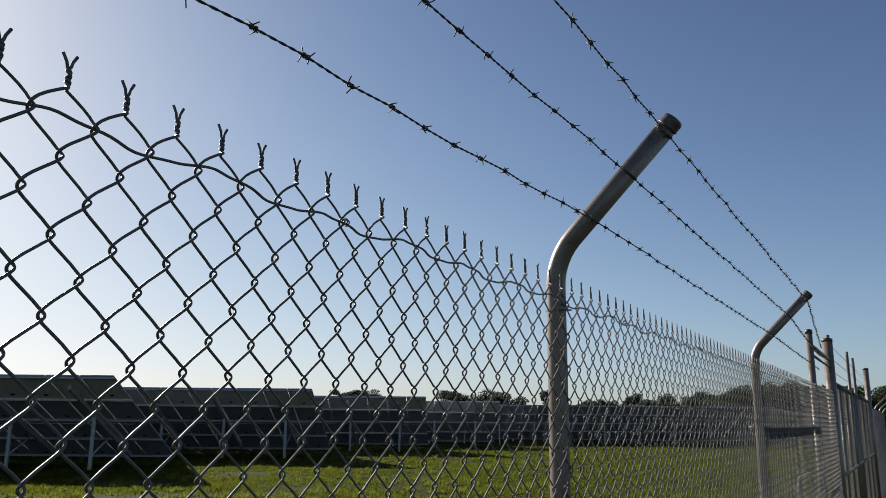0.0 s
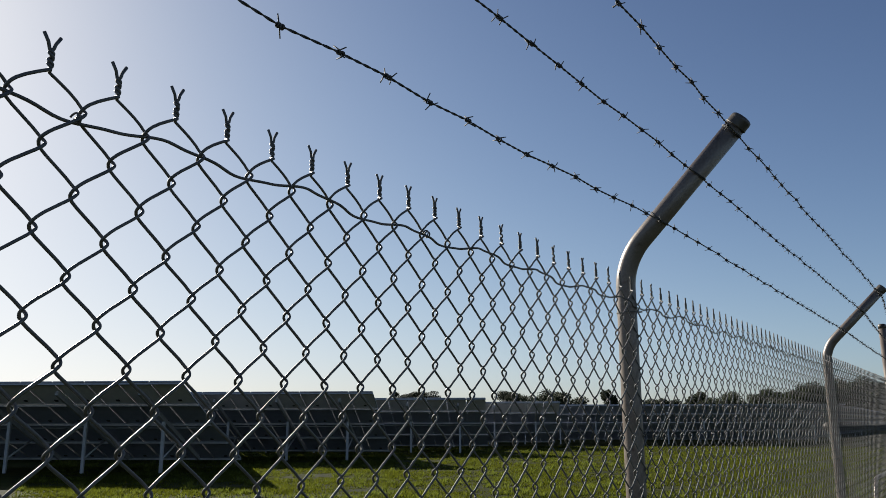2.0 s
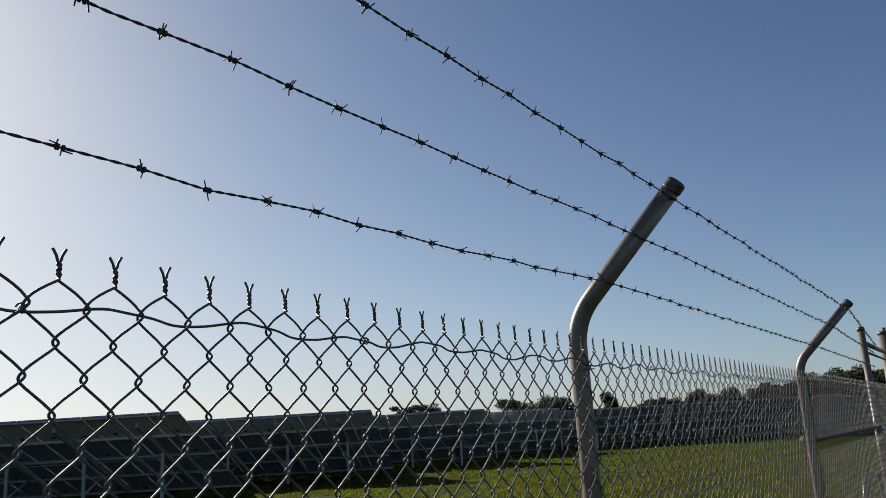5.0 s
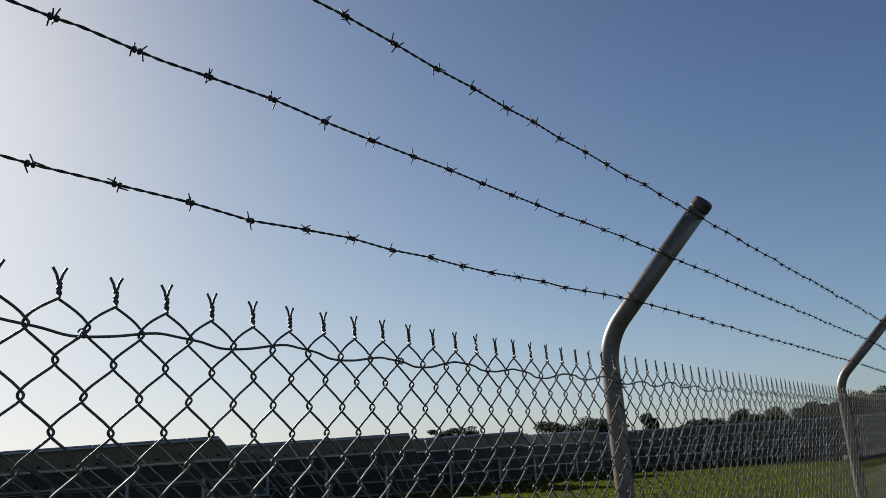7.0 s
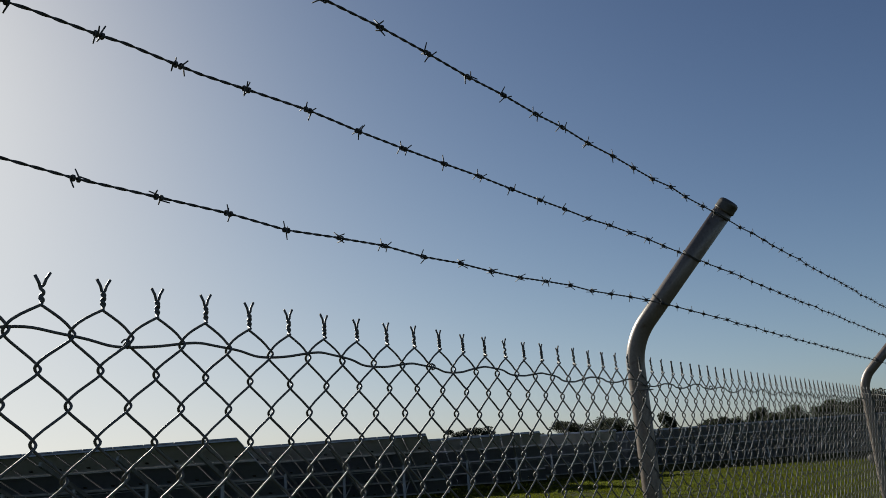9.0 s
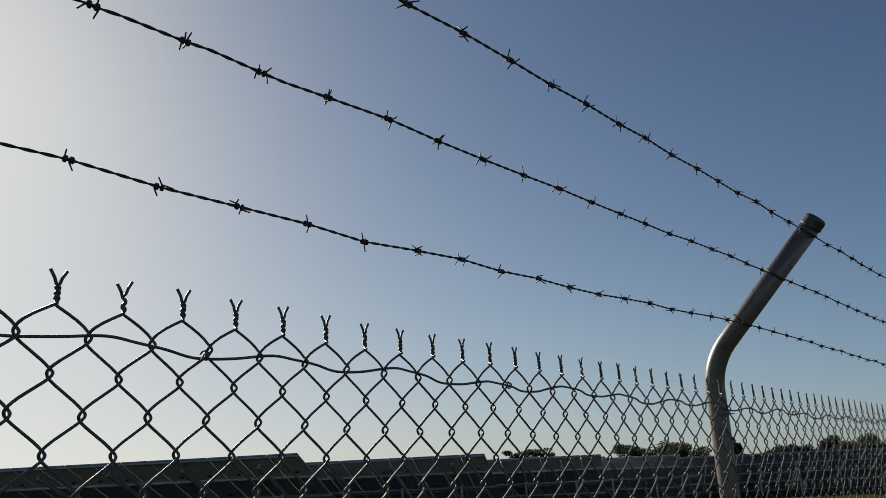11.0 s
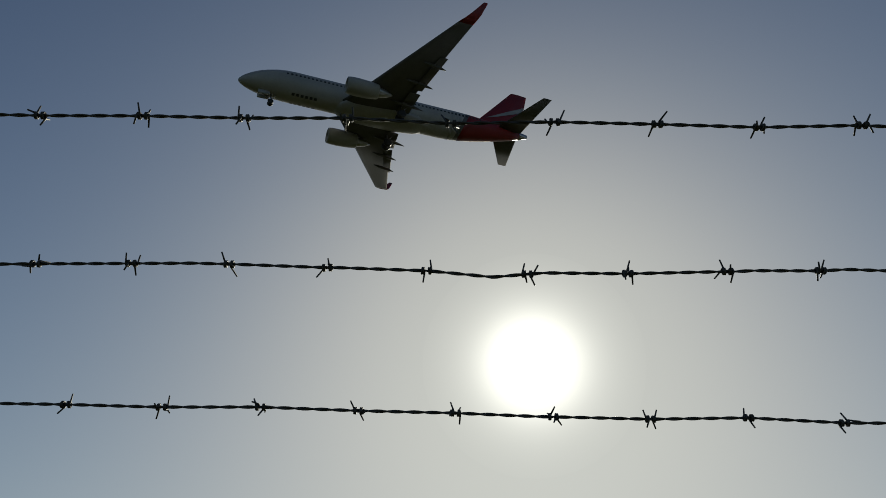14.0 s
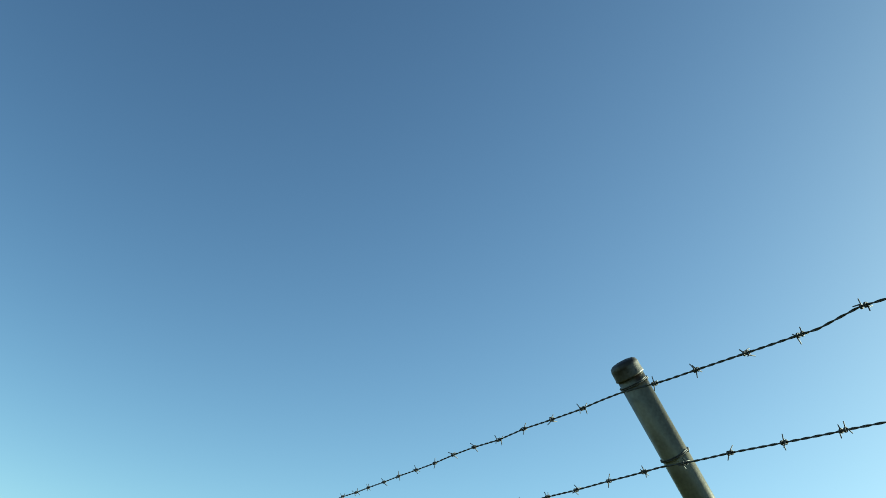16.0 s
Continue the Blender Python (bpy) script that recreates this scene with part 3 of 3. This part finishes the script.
SPREAD = "flat-topped dark pine on the far side of the paddock"
ROUND = "dense dark bushy tree on the far side of the paddock"
for i, (px, d, h, w, fl) in enumerate([(617, 150, 7.0, 5.5, 1), (652, 150, 7.4, 6.5, 1), (672, 152, 6.4, 5.0, 1), (750, 160, 6.2, 5.0, 1), (803, 140, 7.1, 6.5, 1), (850, 140, 6.4, 8.0, 0),
                                       (880, 142, 6.8, 9.0, 0), (905, 140, 6.2, 7.0, 0), (970, 120, 6.2, 4.5, 0), (1040, 120, 5.6, 5.0, 0), (1075, 120, 5.4, 5.0, 0), (1112, 118, 6.0, 6.0, 0), (1140, 112, 5.4, 6.0, 0),
                                       (1175, 105, 5.2, 5.5, 0), (1215, 100, 4.9, 5.0, 0), (1250, 98, 5.6, 6.0, 0), (1290, 92, 6.0, 7.0, 0), (1325, 90, 6.2, 7.0, 0), (1365, 88, 6.0, 7.0, 0),
                                       (1410, 86, 6.0, 7.0, 0), (1455, 84, 5.6, 7.0, 0), (1510, 84, 5.6, 7.0, 0), (1570, 82, 5.4, 7.0, 0), (1640, 82, 5.4, 7.5, 0), (1720, 82, 5.2, 7.5, 0)]):
    if px >= 970:
        d, h, w = d * 1.65, 1.7 + (h - 1.7) * 1.6, w * 1.25
    tree(at_px(px, d), h, w, bool(fl), SPREAD if fl else ROUND, 100 + i, "far pines" if fl else "far bushy trees")

# low dark hedge under the trees
rn = random.Random(77)
g = Geo()
for i in range(170):
    px = 1240 + i * 4.0
    d = 150 + 6 * math.sin(i * 0.3) - 0.06 * i
    p = at_px(px, d)
    hh = 4.2 + 0.9 * math.sin(i * 0.37) + rn.uniform(-0.4, 0.7)
    leaf_cloud(g, (p.x, p.y, hh * 0.45), 1.6, 1.6, hh * 0.5, 90, 0.26, rn)
tagged(part("hedge", g, LEAF, None, "continuous dark shrub belt along the paddock", False), category="hedge", kind="stuff")


# ---- aircraft ----
def aircraft(m):
    a = thing("airliner", "white twin-jet airliner with red tail, wheels down in flight", "aircraft")
    a.matrix_world = m

    def fus(x):
        """Half width, half height and centre height of the body at x behind the nose."""
        if x < 6.5:
            u = (6.5 - x) / 6.5
            s = max(0.0, 1 - u ** 2.1) ** 0.62
            return 1.88 * s, 2.0 * max(0.0, 1 - u ** 1.9) ** 0.66, -0.72 * u ** 1.8
        if x > 26:
            s = (x - 26) / 12.6
            k = max(0.0, 1 - s ** 1.6)
            return 1.88 * k + 0.22 * s, 2.0 * k + 0.25 * s, 1.15 * s ** 1.35
        return 1.88, 2.0, 0.0

    def ring(x, n=28):
        w, h, c = fus(x)
        return [(-x, w * math.cos(2 * math.pi * k / n), c + h * math.sin(2 * math.pi * k / n)) for k in range(n)]

    def body_part(name, xs, material, label=""):
        g = Geo()
        g.loft([ring(x) for x in xs])
        part(name, g, material, a, label)

    body_part("fuselage", [0.02, 0.12, 0.35, 0.8, 1.4, 2.2, 3.2, 4.4, 5.5, 6.5, 10, 15, 20, 26, 27.3, 28.2], WHITE, "glossy white fuselage")
    # the red part begins on a slant
    g = Geo()
    rings = []
    xs = [28.3, 29.2, 30.3, 31.6, 33, 34.5, 36, 37.2]
    for i, x in enumerate(xs):
        r = []
        for k in range(28):
            s = math.sin(2 * math.pi * k / 28)
            xx = x + (1.6 * (s * 0.5 + 0.5) * (1 - i / (len(xs) - 1)))
            w, h, c = fus(xx)
            r.append((-xx, (w + 0.012) * math.cos(2 * math.pi * k / 28), c + (h + 0.012) * s))
        rings.append(r)
    g.loft(rings)
    part("tail_section", g, REDP, a, "red painted rear fuselage")
    g = Geo()
    rings = []
    for x in (27.75, 28.32):
        r = []
        for k in range(28):
            s = math.sin(2 * math.pi * k / 28)
            xx = x + 1.6 * (s * 0.5 + 0.5)
            w, h, c = fus(xx)
            r.append((-xx, (w + 0.009) * math.cos(2 * math.pi * k / 28), c + (h + 0.009) * s))
        rings.append(r)
    g.loft(rings, False)
    part("tail_band", g, GREYP, a, "grey slanting band ahead of the red paint")
    body_part("upper_rear_fuselage", [26.9, 27.6, 28.6, 30.2], WHITE)
    body_part("tail_cone", [37.1, 37.8, 38.5], METAL, "bare metal tail cone")

    def wing(name, sections, material, mirror, label=""):
        """Sections: leading edge x, y, z, chord, thickness."""
        g = Geo()
        rings = []
        for le, y, z, ch, th in sections:
            r = []
            for k in range(14):
                t = k / 14 * 2 * math.pi
                c = 0.5 - 0.5 * math.cos(t)
                prof = th * 2.6 * (math.sqrt(max(c, 0)) * (1 - c)) + 0.0015
                zz = z + prof * ch * (0.65 if t < math.pi else -0.45)
                r.append((-(le + c * ch), y * mirror, zz))
            rings.append(r if mirror > 0 else r[::-1])
        g.loft(rings)
        return part(name, g, material, a, label)

    for s in (1, -1):
        wing("wing", [(12.4, 1.2, -1.35, 7.9, 0.13), (15.3, 5.6, -0.95, 5.6, 0.12), (22.0, 16.4, 0.35, 1.75, 0.10)], GREYP, s, "grey underside")
        wing("winglet", [(22.0, 16.4, 0.35, 1.75, 0.09), (22.6, 16.95, 0.65, 1.45, 0.08), (23.3, 17.35, 1.3, 1.15, 0.07), (24.6, 17.9, 2.85, 0.5, 0.06)], REDP, s, "red upswept winglet")
        # lowered flaps
        for (le, y0, z0, c0), (le1, y1, z1, c1) in (((19.2, 2.0, -1.45, 1.7), (19.9, 5.4, -1.12, 1.4)), ((20.0, 5.9, -1.02, 1.3), (21.7, 11.4, -0.36, 0.95))):
            wing("flap", [(le, y0, z0 - 0.2, c0, 0.10), (le1, y1, z1 - 0.2, c1, 0.10)], GREYP, s)
        for y, x, z, l in ((3.6, 18.0, -1.55, 4.2), (7.2, 18.8, -1.15, 3.4), (10.2, 20.0, -0.75, 2.8)):
            g = Geo()
            g.tube([(-x, y * s, z), (-x - l * 0.3, y * s, z - 0.18), (-x - l * 0.75, y * s, z - 0.35), (-x - l, y * s, z - 0.55)], [0.05, 0.2, 0.19, 0.04], 10)
            part("flap_fairing", g, GREYP, a)
        wing("tailplane", [(33.6, 0.7, 0.85, 3.6, 0.09), (37.5, 7.2, 1.65, 1.2, 0.08)], GREYP, s, "grey tailplane")
    for s in (1, -1):
        cy, cz = 4.83 * s, -2.05
        g = Geo()
        prof = [(12.9, 0.72), (12.4, 0.80), (12.15, 0.90), (12.2, 1.02), (12.6, 1.10), (13.5, 1.13), (14.8, 1.08), (16.0, 0.92), (16.1, 0.86), (15.6, 0.80)]
        g.loft([[(-x, cy + r * math.cos(k * math.pi / 12), cz + r * (0.96 if math.sin(k * math.pi / 12) > 0 else 0.93) * math.sin(k * math.pi / 12)) for k in range(24)] for x, r in prof], False)
        nac = part("engine", g, WHITE, a, "white engine nacelle")
        g = Geo()
        g.loft([[(-x, cy + r * math.cos(k * math.pi / 12), cz + r * math.sin(k * math.pi / 12)) for k in range(24)] for x, r in ((12.95, 0.75), (13.0, 0.2), (12.6, 0.02))])
        part("fan", g, DARK, nac)
        g = Geo()
        g.loft([[(-x, cy + r * math.cos(k * math.pi / 12), cz + r * math.sin(k * math.pi / 12)) for k in range(24)] for x, r in ((15.5, 0.78), (16.6, 0.55), (17.2, 0.40), (17.9, 0.05))])
        part("exhaust", g, METAL, nac)
        g = Geo()
        g.loft([[(-13.0, cy - 0.12, -1.0), (-18.2, cy - 0.12, -1.2), (-18.2, cy + 0.12, -1.2), (-13.0, cy + 0.12, -1.0)], [(-14.2, cy - 0.14, -0.75), (-18.0, cy - 0.14, -0.9), (-18.0, cy + 0.14, -0.9), (-14.2, cy + 0.14, -0.75)]])
        part("pylon", g, WHITE, nac)

    # fin
    def fin(name, secs, material, label=""):
        g = Geo()
        rings = []
        for le, z, ch, th in secs:
            rings.append([(-(le + c * ch), y * th, z) for c, y in ((0, 0), (0.12, 1), (0.45, 1.15), (1, 0.08), (1, -0.08), (0.45, -1.15), (0.12, -1))])
        g.loft(rings)
        return part(name, g, material, a, label)

    fin("fin", [(28.6, 1.75, 8.6, 0.10), (31.6, 2.5, 6.0, 0.22), (36.7, 8.6, 2.4, 0.10)], REDP, "red tail fin")
    for s in (1, -1):
        g = Geo()
        def onfin(c, z):
            f = (z - 2.5) / 6.1
            le, ch, th = 31.6 + 5.1 * f, 6.0 - 3.6 * f, 0.22 - 0.12 * f
            return (-(le + c * ch), s * (th * 1.18 + 0.02), z)
        pts = [onfin(0.95, 6.2), onfin(0.55, 5.0), onfin(0.22, 3.4), onfin(0.10, 2.7), onfin(0.34, 3.4), onfin(0.72, 4.6), onfin(0.97, 5.2)]
        g.add(pts, [(0, 1, 5, 6), (1, 2, 4, 5), (2, 3, 4)])
        part("tail_emblem", g, WHITE, a, "plain white sweeping shape", False)

    # belly fairing
    g = Geo()
    g.loft([[(-x, w * math.cos(k * math.pi / 8), zc + h * math.sin(k * math.pi / 8)) for k in range(16)] for x, w, h, zc in
            ((11.5, 0.3, 0.2, -1.7), (13, 1.7, 0.8, -1.5), (16, 1.95, 0.8, -1.45), (20, 1.95, 0.8, -1.4), (22.5, 1.6, 0.7, -1.4), (24.5, 0.3, 0.2, -1.6))])
    part("belly_fairing", g, WHITE, a)

    # cabin windows and cockpit panes
    for s in (1, -1):
        x = 5.6
        while x < 31.5:
            w, h, c = fus(x)
            z = c + 0.42
            y = w * math.sqrt(max(0, 1 - ((z - c) / h) ** 2)) + (0.02 if x > 27 else 0.008)
            g = Geo()
            g.add([(-x + 0.12, s * y, z - 0.17), (-x - 0.12, s * y, z - 0.17), (-x - 0.14, s * y, z), (-x - 0.12, s * (y - 0.02), z + 0.17), (-x + 0.12, s * (y - 0.02), z + 0.17), (-x + 0.14, s * y, z)], [tuple(range(6))])
            part("window", g, DARK, a, "", False)
            x += 0.508
        g = Geo()
        pr = []
        for x, z in ((1.15, 0.28), (2.15, 0.35), (2.6, 0.75), (1.75, 0.80)):
            w, h, c = fus(x)
            k = min(0.98, max(-0.98, (z - c) / h))
            pr.append((-x, s * (w * math.sqrt(1 - k * k) + 0.015), z))
        g.add(pr, [(0, 1, 2, 3)])
        part("cockpit_window", g, DARK, a, "", False)
        # dark plain bar low on the forward side
        for i in range(6):
            g = Geo()
            xa, xb = 6.4 + i * 0.55, 6.75 + i * 0.55
            for q in range(3):
                a0, a1 = -1.02 - 0.06 * q, -1.02 - 0.06 * (q + 1)
                g.add([(-xx, s * 1.90 * math.cos(an), 2.02 * math.sin(an)) for xx, an in ((xa, a0), (xb, a0), (xb, a1), (xa, a1))], [(0, 1, 2, 3)])
            part("marking", g, DARK, a, "plain dark bar", False)

    # landing gear
    def gear(name, x, y, top, bottom, r, w, both):
        g = Geo()
        g.tube([(-x, y, top), (-x, y, bottom)], 0.11, 8)
        g.tube([(-x - 0.9, y, top + 0.2), (-x, y, bottom + 0.5)], 0.06, 6)
        g.tube([(-x, y - both, bottom), (-x, y + both, bottom)], 0.08, 6)
        strut = part(name, g, METAL, a)
        for s in (-1, 1):
            g = Geo()
            g.loft([[(-x + rr * math.cos(k * math.pi / 10), y + s * both + yy, bottom + rr * math.sin(k * math.pi / 10)) for k in range(20)] for yy, rr in
                    ((-w, r * 0.5), (-w, r * 0.9), (-w * 0.6, r), (w * 0.6, r), (w, r * 0.9), (w, r * 0.5))])
            part("tyre", g, DARK, strut)
    gear("nose_gear", 4.1, 0, -1.7, -3.15, 0.35, 0.11, 0.22)
    for s in (1, -1):
        gear("main_gear", 19.6, 2.86 * s, -1.5, -3.1, 0.57, 0.2, 0.43)
    g = Geo()
    g.box((-3.2, 0.42, -2.1), (1.4, 0.05, 0.6))
    g.box((-3.2, -0.42, -2.1), (1.4, 0.05, 0.6))
    part("nose_gear_doors", g, WHITE, a)
    return a


PLANE = pose(-26.37, 66.95, 72.10, -0.7, 2.1, 200.1)
aircraft(PLANE)
